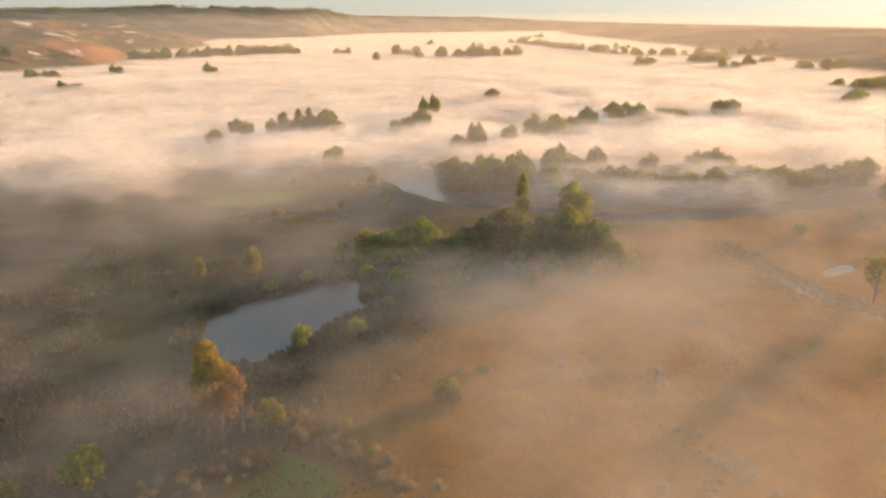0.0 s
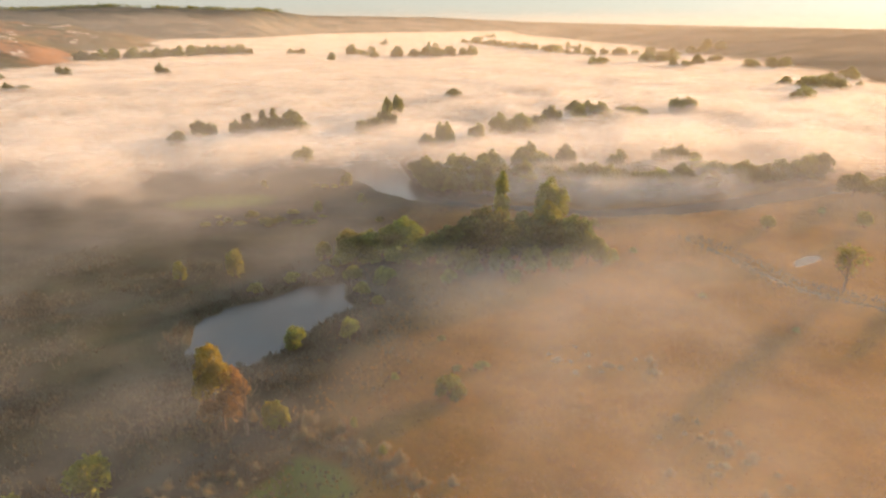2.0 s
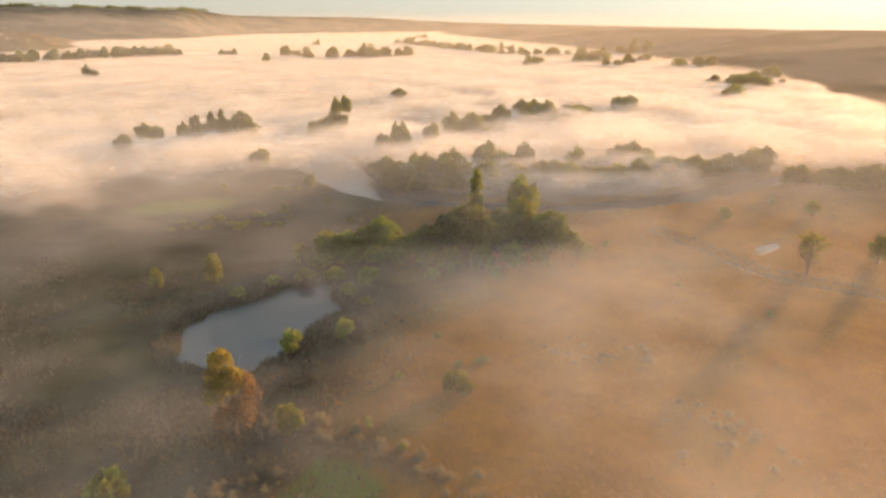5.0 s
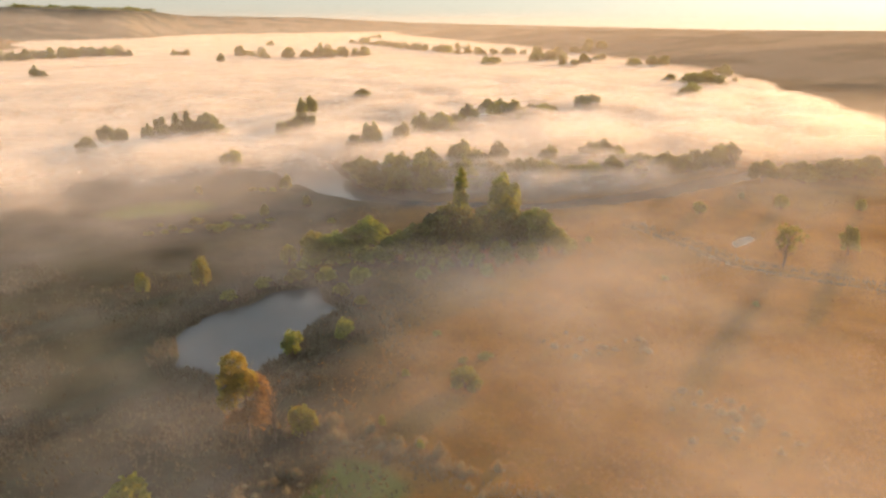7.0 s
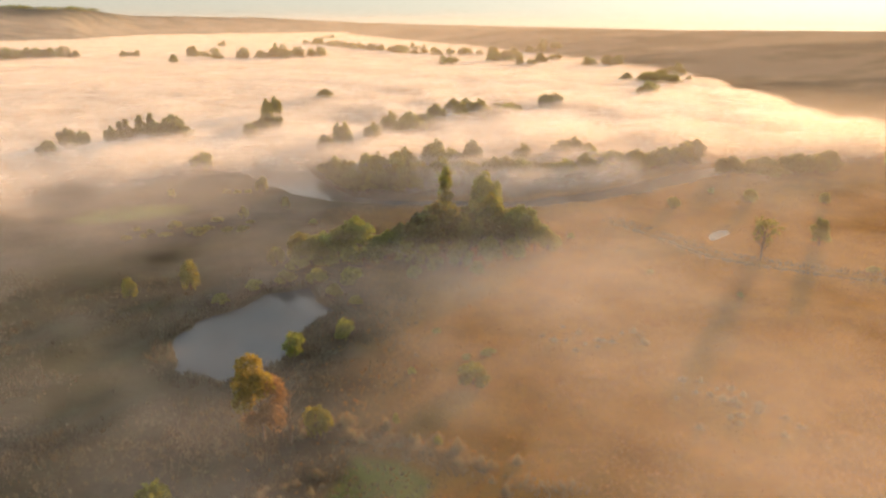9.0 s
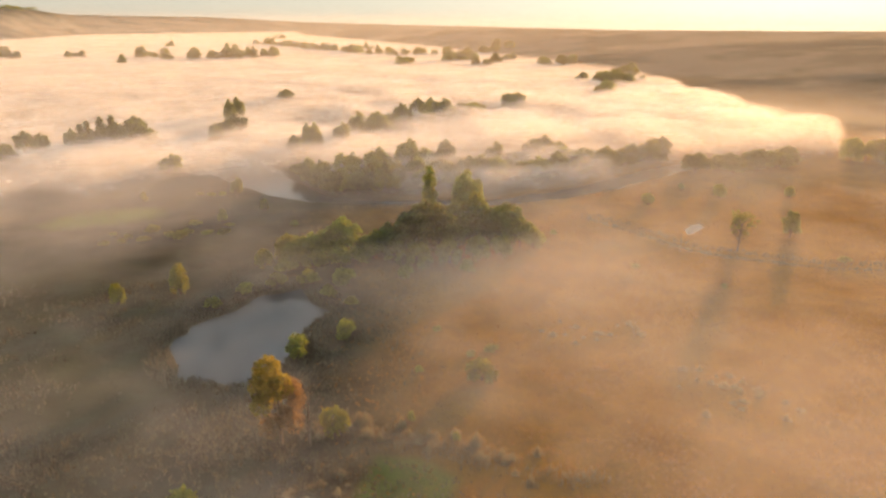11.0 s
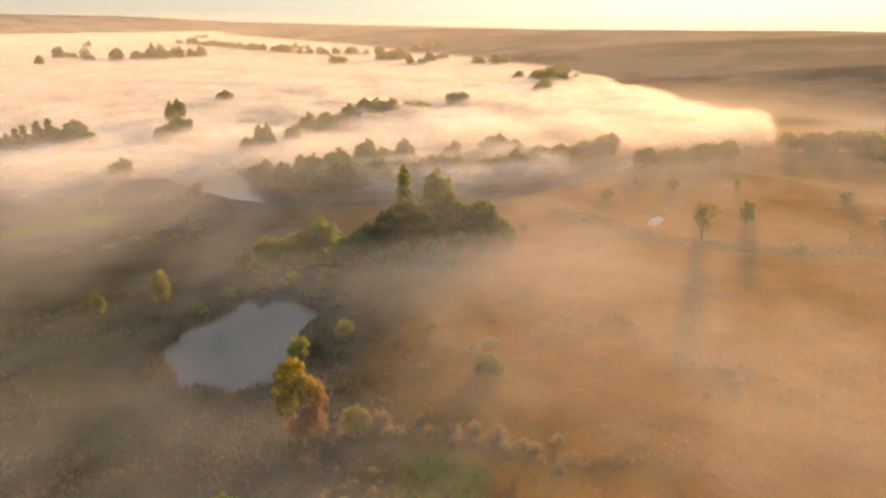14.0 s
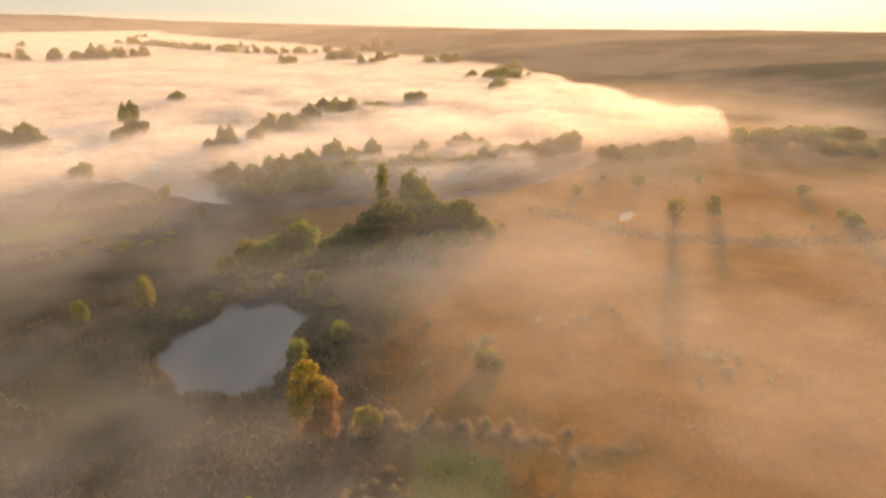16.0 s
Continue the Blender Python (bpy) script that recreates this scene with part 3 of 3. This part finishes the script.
def autumn(root, rng, h, w):
    part("trunk", limb_mesh("trunk", make_limbs(rng, h, w * 0.42, h * 0.02, 11), BARK), root)
    tall = [(-0.15 * w, 0, h * 0.82, w * 0.24, w * 0.24, h * 0.17), (-0.28 * w, 0.1 * w, h * 0.66, w * 0.2, w * 0.2, h * 0.15), (0.02 * w, -0.1 * w, h * 0.68, w * 0.22, w * 0.22, h * 0.14),
            (-0.1 * w, 0.18 * w, h * 0.55, w * 0.22, w * 0.22, h * 0.14), (-0.3 * w, -0.05 * w, h * 0.5, w * 0.18, w * 0.2, h * 0.12)]
    side = [(0.22 * w, 0, h * 0.58, w * 0.2, w * 0.2, h * 0.16), (0.34 * w, 0.08 * w, h * 0.44, w * 0.17, w * 0.17, h * 0.13), (0.1 * w, -0.18 * w, h * 0.38, w * 0.2, w * 0.2, h * 0.12),
            (-0.18 * w, -0.2 * w, h * 0.3, w * 0.2, w * 0.2, h * 0.12), (0.25 * w, -0.05 * w, h * 0.26, w * 0.2, w * 0.2, h * 0.12)]
    part("golden_crown", leaf_mesh("golden_crown", rng, tall, 3800, 0.26, LEAF_AUTUMN), root, "golden yellow leaves of the upper crown")
    part("rusty_foliage", leaf_mesh("rusty_foliage", rng, side, 3000, 0.24, LEAF_RUST, 0.4), root, "thin rust-red leaves of the lower crown")


plant_kind("round", "broadleaf_tree", "tree", 12, 10, broadleaf(LEAF_GREEN, 4200, 0.36))
plant_kind("dark", "broadleaf_tree", "tree", 12, 10, broadleaf(LEAF_DARK, 3600, 0.40, 22))
plant_kind("tall", "broadleaf_tree", "tree", 15, 8, broadleaf(LEAF_GREEN, 3600, 0.38, 20, 0.1))
for kind, w, lobes, low in (("distant", 13, 14, 0.0), ("distant_tall", 9, 14, 0.0), ("distant_wide", 22, 24, -0.05)):
    plant_kind(kind, "broadleaf_tree", "tree", 16, w, broadleaf(LEAF_DARK, 1100, 0.95, lobes, low))
plant_kind("low_tree", "broadleaf_tree", "tree", 10, 14, broadleaf(LEAF_GREEN, 3600, 0.42, 22, -0.05))
plant_kind("poplar", "poplar_tree", "tree", 22, 5.8, poplar)
plant_kind("pointed", "pointed_tree", "tree", 16, 8, pointed)
plant_kind("sparse", "gnarled_tree", "tree", 13, 10, bare(1500))
plant_kind("bare", "bare_tree", "tree", 13, 6, bare(0))
plant_kind("bush", "bush", "bush", 5, 6, bush(LEAF_GREEN, 1500, 0.28))
plant_kind("yellow_bush", "bush", "bush", 6, 5, bush(LEAF_YELLOW, 1600, 0.26))
plant_kind("pale_bush", "willow_bush", "bush", 3, 4, scrub)
plant_kind("autumn", "autumn_tree", "tree", 16, 9.5, autumn)


# ---- the grove by the river ----
GROVE = "trees of the grove"
plant("poplar", 23.5, 204, 23, 6.2, "tall slender green poplar rising above the grove", GROVE)
plant("round", 42, 217, 18, 12, "tall rounded green tree standing behind the grove", GROVE)
plant("round", 36, 198, 15, 10, "sunlit green tree with uneven crown in the grove", GROVE)
for x, y, h, w in ((16, 188, 16, 15), (10, 187, 12.5, 11), (23, 186, 12, 10), (27, 190, 11, 10), (34, 186, 12.5, 11), (41, 187, 13.5, 12), (21, 194, 14, 10), (6, 189, 10, 9), (30, 197, 12, 10), (37, 193, 13, 10)):
    plant("dark", x, y, h, w, "dense dark green broadleaf tree with sunlit top in the grove", GROVE)
for x, y, h, w in ((45, 184, 10, 9), (39, 207, 12.5, 9), (-5, 196, 12, 10), (-10, 194, 10, 9), (-16, 193, 9, 9), (1, 189, 9, 9), (-21, 190, 9, 8)):
    plant("round", x, y, h, w, "yellow-green broadleaf tree at the edge of the grove", GROVE)
for x, y, h, w in ((49, 183, 7, 7), (-22, 193, 9.5, 8.5), (-29, 192, 6, 5), (5, 172, 4, 4.4), (22, 170, 4, 5.3), (53, 186, 4, 4)):
    plant("yellow_bush", x, y, h, w, "sunlit yellow-green bush beside the grove", "bushes beside the grove")
for x, y, h, w in ((6, 183, 8, 8), (11, 178, 8, 9), (20, 178, 8, 8), (29, 178, 8, 8), (37, 179, 7, 8), (-3, 188, 6, 8), (-9, 188, 6, 8), (-16, 188, 5, 8), (-24, 187, 4, 7)):
    plant("bush", x, y, h, w, "dark green bush at the shaded foot of the grove", "bushes beside the grove")

# ---- the far bank of the river ----
BELT = "trees along the river"
BELT_RNG = np.random.RandomState(14)


def tree_line(line, step, height, width, depth, kinds, label, group):
    """Trees of uneven size set close along a line of (x, y), some way to each side of it."""
    for (ax, ay), (bx, by) in zip(line, line[1:]):
        count = max(1, int(round(math.hypot(bx - ax, by - ay) / step)))
        for k in range(count):
            u = (k + BELT_RNG.rand()) / count
            size = 0.72 + 0.5 * BELT_RNG.rand()
            plant(kinds[BELT_RNG.randint(len(kinds))], ax + u * (bx - ax) + depth * BELT_RNG.normal(), ay + u * (by - ay) + depth * BELT_RNG.normal(), height * size, width * (0.7 + 0.5 * BELT_RNG.rand()), label, group)


SUNK = "broadleaf tree half sunk in mist on the river bank"
tree_line([(4, 278), (14, 270), (28, 268), (44, 272), (60, 276)], 2.4, 11, 11, 3.0, ("dark", "dark", "round"), SUNK, BELT)
tree_line([(3, 312), (4, 296), (6, 284)], 4, 8, 8, 1.0, ("dark", "round"), SUNK, BELT)
tree_line([(8, 292), (30, 290), (48, 297), (66, 300)], 5, 12, 11, 4.0, ("dark", "round"), SUNK, BELT)
tree_line([(52, 274), (72, 266), (98, 262), (112, 268)], 3.6, 10.5, 11, 2.5, ("dark", "round"), SUNK, BELT)
tree_line([(60, 290), (86, 288), (120, 285)], 8, 11, 12, 4.0, ("round", "dark"), SUNK, BELT)
GLOW = "low broadleaf tree in bright mist along the river"
tree_line([(112, 268), (132, 274), (152, 282), (176, 288)], 4.4, 10, 12, 2.5, ("round", "dark"), GLOW, BELT)
tree_line([(168, 255), (184, 252), (200, 250), (224, 256)], 6, 8.5, 13, 2.0, ("round", "dark"), GLOW, BELT)
plant("round", 118, 304, 13, 13, "low broadleaf tree in bright mist along the river", BELT)
HILLFOOT = "golden green broadleaf tree in the belt below the hill"
tree_line([(262, 254), (282, 246), (300, 238), (322, 226)], 5, 10.5, 14, 3.5, ("low_tree", "round", "low_tree"), HILLFOOT, "trees below the hill")
tree_line([(286, 214), (302, 204), (318, 196)], 8, 9.5, 15, 4, ("low_tree", "round"), HILLFOOT, "trees below the hill")

# ---- single trees in the meadows ----
plant("sparse", 104.5, 159, 13, 9.5, "gnarled tree with thin crown standing alone in the meadow")
plant("tall", 130, 164, 9, 5.5, "small oval green tree standing in golden mist")
for x, y, h, w in ((146, 214, 6, 5.5), (113, 214, 5, 5), (172, 205, 5, 5), (161, 133, 6, 9), (168, 140, 5, 7), (190, 170, 5, 6)):
    plant("yellow_bush", x, y, h, w, "small yellowish bush in the misty meadow", "bushes in the meadow")
for x, y in ((-33, 282), (-37, 283), (-41, 285)):
    plant("yellow_bush", x, y, 1.6, 3.4, "low yellow bush on the river shore", "bushes on the river shore")
plant("round", -28, 278, 7.5, 5, "small dark tree on the river shore")
plant("round", -51, 325, 10, 11, "yellow-green tree veiled by mist")
for x, y, h, w in ((-61, 283, 4, 3.3), (-21, 254, 5, 3.8), (-36, 244, 5, 3.5), (-58, 238, 3, 5), (-50, 228, 3, 5)):
    plant("bush", x, y, h, w, "small dark bush on the open meadow", "bushes in the meadow")
plant("yellow_bush", -51, 179, 9, 6, "slender yellow-green tree-like bush beside the wetland")
plant("yellow_bush", -65, 177, 6, 4, "small yellow-green bush beside the wetland")

# ---- the trees in the mist ----
ISLE = "clump of trees above the mist"
for x, y, h, w in ((-88, 395, 17, 11), (-83, 409, 17, 12), (-78, 414, 17.5, 12), (-92, 402, 15, 10)):
    plant("pointed", x, y, h, w, "dark pointed tree standing above the mist", ISLE)
for x, y, h, w in ((-81, 401, 13.5, 12), (-75, 404, 14, 12)):
    plant("dark", x, y, h, w, "dark green broadleaf tree among the pointed ones", ISLE)
plant("dark", -66, 404, 17, 18, "broad dark green tree standing above the mist", ISLE)
for x, y, h, w in ((-96, 396, 13, 7), (-118, 403, 12, 9), (-109, 392, 12, 9), (-120, 371, 11, 10), (-75, 400, 13, 10)):
    plant("dark", x, y, h, w, "dim broadleaf tree sunk in mist", ISLE)
for x, y, h, w in ((-13, 477, 17, 7), (-6, 492, 17, 8)):
    plant("round", x, y, h, w, "tall dark tree standing above the mist", "clump of trees in the mist")
for x, y, h, w in ((-13, 431, 13, 14), (-20, 415, 12, 10), (-27, 403, 12, 8), (40, 591, 11.5, 15)):
    plant("dark", x, y, h, w, "dim broadleaf tree sunk in mist", "clump of trees in the mist")
ROW, ROW_LABEL = "tree row in the mist", "green tree in a row rising out of bright mist"
tree_line([(6, 350), (17, 362)], 4, 13.5, 8, 1.5, ("round", "dark"), ROW_LABEL, ROW)
plant("round", 35, 374, 13.5, 10, ROW_LABEL, ROW)
tree_line([(46, 398), (62, 404), (80, 426), (96, 436)], 5.5, 13.5, 11, 2.5, ("dark", "dark", "round"), ROW_LABEL, ROW)
tree_line([(100, 446), (122, 452), (154, 464)], 5.5, 14, 12, 4, ("dark", "round"), ROW_LABEL, ROW)
for x, y in ((112, 470), (121, 468), (188, 484), (198, 490)):
    plant("dark", x, y, 14, 13, ROW_LABEL, ROW)

# ---- far trees ----
FAR = "far trees in the valley"


FAR_RNG = np.random.RandomState(3)


def far_tree(x, y, h, w):
    """A far clump: one tree, or two or three of uneven height side by side where it is broad."""
    label = "far dark tree standing out of the valley mist"
    count = max(1, int(round(w / 8)))
    for k in range(count):
        u = (k + 0.5) / count - 0.5
        tall = h * (0.62 + 0.55 * FAR_RNG.rand() ** 1.4)
        kind = ("distant", "distant_tall", "distant_wide")[FAR_RNG.randint(3)]
        plant(kind, x + w * u + FAR_RNG.normal() * 2, y + FAR_RNG.normal() * 9, tall, {"distant": 13, "distant_tall": 10, "distant_wide": 17}[kind] * (0.8 + 0.5 * FAR_RNG.rand()), label, FAR)


FAR_KINDS, FAR_LABEL = ("distant", "distant_tall", "distant_wide"), "far dark tree standing out of the valley mist"
tree_line([(-480, 1120), (-420, 1180), (-372, 1260), (-318, 1330), (-262, 1350)], 8, 19, 19, 7, FAR_KINDS, FAR_LABEL, FAR)
tree_line([(-30, 1240), (24, 1225), (66, 1240), (138, 1290)], 9, 18, 19, 9, FAR_KINDS, FAR_LABEL, FAR)
tree_line([(193, 1960), (232, 1720), (285, 1420), (340, 1270), (440, 1270)], 17, 16, 19, 9, FAR_KINDS, FAR_LABEL, FAR)
tree_line([(440, 1270), (520, 1290), (600, 1330)], 16, 15, 20, 14, FAR_KINDS, FAR_LABEL, FAR)
for x, y, h, w in ((-389, 864, 16, 26), (-275, 864, 15, 13), (-568, 949, 14, 30), (-450, 787, 14, 20), (-434, 787, 14, 17), (-350, 665, 12, 18), (-183, 1325, 18, 26), (-104, 1132, 17, 10), (-75, 1297, 20, 33),
                   (-29, 1778, 20, 20), (58, 1250, 24, 12), (113, 1270, 21, 10), (320, 2490, 18, 32), (252, 2235, 18, 25), (380, 1547, 16, 30), (477, 1082, 16, 25)):
    far_tree(x, y, h, w)
for x, y, h, w in ((277, 1008, 15, 22), (383, 1073, 16, 36), (412, 1108, 16, 32), (378, 965, 15, 23), (423, 1008, 16, 23), (469, 925, 16, 33), (508, 938, 16, 34), (388, 672, 16, 31), (323, 572, 15, 23), (379, 639, 15, 24), (400, 640, 15, 26), (430, 690, 14, 30), (480, 760, 14, 30), (300, 1060, 13, 28)):
    far_tree(x, y, h, w)

# ---- woods along the far ridge ----
WOOD_RNG = np.random.RandomState(21)
wood_az = np.radians(np.concatenate([WOOD_RNG.uniform(-31, -19, 60), WOOD_RNG.uniform(-19, -8, 34), WOOD_RNG.uniform(-45, -31, 30)]))
wood_r = np.interp(np.degrees(wood_az), [-60, -31, -20, -10.5, -6], [2600, 2900, 3000, 3100, 3900]) + WOOD_RNG.uniform(-40, 90, len(wood_az))
wood_x, wood_y = wood_r * np.sin(wood_az), wood_r * np.cos(wood_az)
wood_z = land(wood_x, wood_y)[0]
wood_lobes = np.stack([wood_x, wood_y, wood_z + 3, 22 + 20 * WOOD_RNG.rand(len(wood_az)), np.full(len(wood_az), 18.0), 6 + 4 * WOOD_RNG.rand(len(wood_az))], 1)
tagged(new("ridge_woods", leaf_mesh("ridge_woods", WOOD_RNG, wood_lobes, 9000, 3.2, LEAF_DARK, 0.3)), "dark woods along the crest of the far ridge", "woods", kind="stuff")

# ---- the foreground ----
plant("autumn", -37.6, 105, 16.2, 9.0, "autumn tree with golden top and rust-red lower leaves")
plant("bare", -33.5, 103, 13, 5.5, "leafless dark tree beside the autumn tree")
plant("yellow_bush", -29, 104.5, 6, 5, "yellow-green bush beside the autumn tree")
plant("yellow_bush", -53, 89, 7, 7.6, "rounded yellow-green bush in the dim wetland")
plant("yellow_bush", -62, 84, 4, 5, "small yellow-green bush in the dim wetland")
plant("bush", 1, 113, 4.5, 7, "dark rounded bush in the golden meadow")
plant("bush", -19, 140, 5, 5, "dark bush on the pond shore")
plant("bush", -30, 135, 5.5, 5.5, "dark bush on the pond shore")
SCRUB = np.random.RandomState(5)
for x, y, h, w in ((-9, 120, 1.6, 2), (1, 137, 1.5, 2.2), (8, 124, 1.4, 3.5), (3, 123, 1.2, 2.6), (-16, 104, 2.2, 1.6), (-11, 96, 1.8, 1.6), (117, 220, 3, 3), (141, 230, 3, 3), (61, 192, 2.2, 3), (57, 220, 3, 4), (67, 157, 1.6, 2.4), (125, 140, 2.2, 4), (150, 140, 2, 3), (79, 136, 1.4, 2.4)):
    plant("yellow_bush", x, y, h, w, "low yellow-green bush in the rough meadow", "low bushes")
for x, y, h, w in ((-17, 165, 3.5, 5), (-13, 158, 2.5, 4), (-20, 176, 4.5, 6), (-28, 177, 4, 6), (-12, 172, 5, 7), (-36, 175, 3, 5), (-44, 168, 2.5, 5)):
    plant("bush", x, y, h, w, "dark green bush on the shaded pond shore", "bushes on the pond shore")
for k in range(16):
    plant("bush", -48 + 14 * SCRUB.normal(), 234 + 7 * SCRUB.normal(), 0.8 + 1.2 * SCRUB.rand(), 2 + 3 * SCRUB.rand(), "low dark bush on the open meadow", "low bushes")
for k in range(30):
    u = SCRUB.rand()
    x, y = np.interp(u, [0, 0.25, 0.5, 0.75, 1], [-30, -23, -17, -11, -4]) + SCRUB.normal() * 2.0, np.interp(u, [0, 0.25, 0.5, 0.75, 1], [107, 103, 97, 92, 84]) + SCRUB.normal() * 1.7
    plant("pale_bush", x, y, 1.2 + 1.6 * SCRUB.rand(), 0.9 + 1.1 * SCRUB.rand(), "pale silvery willow bush in a winding belt", "willow bushes")
for cx, cy, sx, sy, count in ((-34, 93, 4, 3, 14), (-42, 87, 4, 3, 10), (44, 92, 3.5, 5, 26), (30, 124, 7, 3, 18)):
    for k in range(count):
        plant("pale_bush", cx + sx * SCRUB.normal(), cy + sy * SCRUB.normal(), 0.7 + 0.9 * SCRUB.rand(), 0.8 + 1.2 * SCRUB.rand(), "pale dry willow bush in the rough meadow", "willow bushes")

for key, places in PLACES.items():
    root, category, h0, w0 = PLANTS[key]
    for k, (x, y, h, w, label, group) in enumerate(places[1:] + places[:1]):
        turn = pose(x, y, ground_at(x, y) - 0.12, 0, 0, (37 * k + 11 * len(label)) % 360 if key != "autumn" else 0)
        m = turn @ Matrix.Diagonal((w / w0, w / w0, h / h0, 1))
        if k < len(places) - 1:
            ob = copy_thing(root, m)
        else:
            ob = root
            ob.matrix_basis = m
        tagged(ob, label, category, group)


# ---- grass and reeds ----
def blades(name, rng, x, y, z, height, width, per, material, label, category):
    """Tufts of upright blades, in one mesh."""
    n = len(x)
    a = rng.rand(n, per) * 6.283
    off = rng.rand(n, per) * np.asarray(width)[:, None] * 1.5
    bx, by = x[:, None] + off * np.cos(a), y[:, None] + off * np.sin(a)
    h = np.asarray(height)[:, None] * (0.6 + 0.6 * rng.rand(n, per))
    lean = 0.35 * h * rng.rand(n, per)
    f = rng.rand(n, per) * 6.283
    w = np.asarray(width)[:, None] * (0.3 + 0.3 * rng.rand(n, per))
    base = np.broadcast_to(z[:, None] - 0.05, bx.shape)
    p = np.stack([bx - w * np.cos(f), by - w * np.sin(f), base], -1)
    q = np.stack([bx + w * np.cos(f), by + w * np.sin(f), base], -1)
    t = np.stack([bx + lean * np.cos(a), by + lean * np.sin(a), base + h], -1)
    verts = np.stack([p, q, t], 2).reshape(-1, 3)
    tagged(new(name, mesh_of(name, verts, np.arange(len(verts)).reshape(-1, 3), material)), label, category, kind="stuff")


def scatter(rng, count, x0, x1, y0, y1, keep):
    x, y = rng.uniform(x0, x1, count), rng.uniform(y0, y1, count)
    z = land(x, y)[0]
    use = (rng.rand(count) < keep(x, y)) & (z > -0.35)
    return x[use], y[use], z[use]


rng = np.random.RandomState(9)
x, y, z = scatter(rng, 55000, -60, 210, 62, 250, lambda x, y: smooth(x - (y - 120) * 0.15, -45, 10) * smooth(waves(x, y, 13, 71), -0.5, 0.35) * smooth(x + 90 - y * 0.1, 0, 20))
blades("meadow_grass", rng, x, y, z, 0.25 + 0.35 * rng.rand(len(x)), 0.10 + 0.1 * rng.rand(len(x)), 5, BLADE, "dry golden grass tussocks of the meadow", "grass")
x, y, z = scatter(rng, 90000, -150, 5, 62, 260, lambda x, y: smooth(-(x - (y - 120) * 0.15), 0, 35) * smooth(waves(x, y, 16, 72), -0.35, 0.4) * smooth(170 + 60 * waves(x, y, 30, 73) - y, -20, 30))
blades("reed_bed", rng, x, y, z, 0.5 + 0.7 * rng.rand(len(x)), 0.11 + 0.11 * rng.rand(len(x)), 4, REED, "grey-green reeds and sedge of the wetland", "reeds")
x, y, z = scatter(rng, 60000, -75, 210, 90, 215, lambda x, y: np.maximum(smooth(along(x, y, DITCH), 4.5, 1.0) * (along(x, y, DITCH) > 0.4), smooth(np.abs(inside(x, y, POND) + 2.5), 3.5, 1.0)))
blades("bank_reeds", rng, x, y, z, 0.9 + 0.8 * rng.rand(len(x)), 0.1 + 0.08 * rng.rand(len(x)), 5, REED, "pale reeds lining the pond and the ditch", "reeds")
x, y, z = scatter(rng, 24000, -40, 10, 78, 112, lambda x, y: smooth(np.abs(along(x, y, WILLOWS)), 3.4, 0.2) * smooth(waves(x, y, 5, 74), -0.4, 0.3))
blades("willow_belt", rng, x, y, z, 0.5 + 0.8 * rng.rand(len(x)), 0.05 + 0.05 * rng.rand(len(x)), 4, LEAF_PALE, "pale dry willow shoots in a winding belt", "reeds")
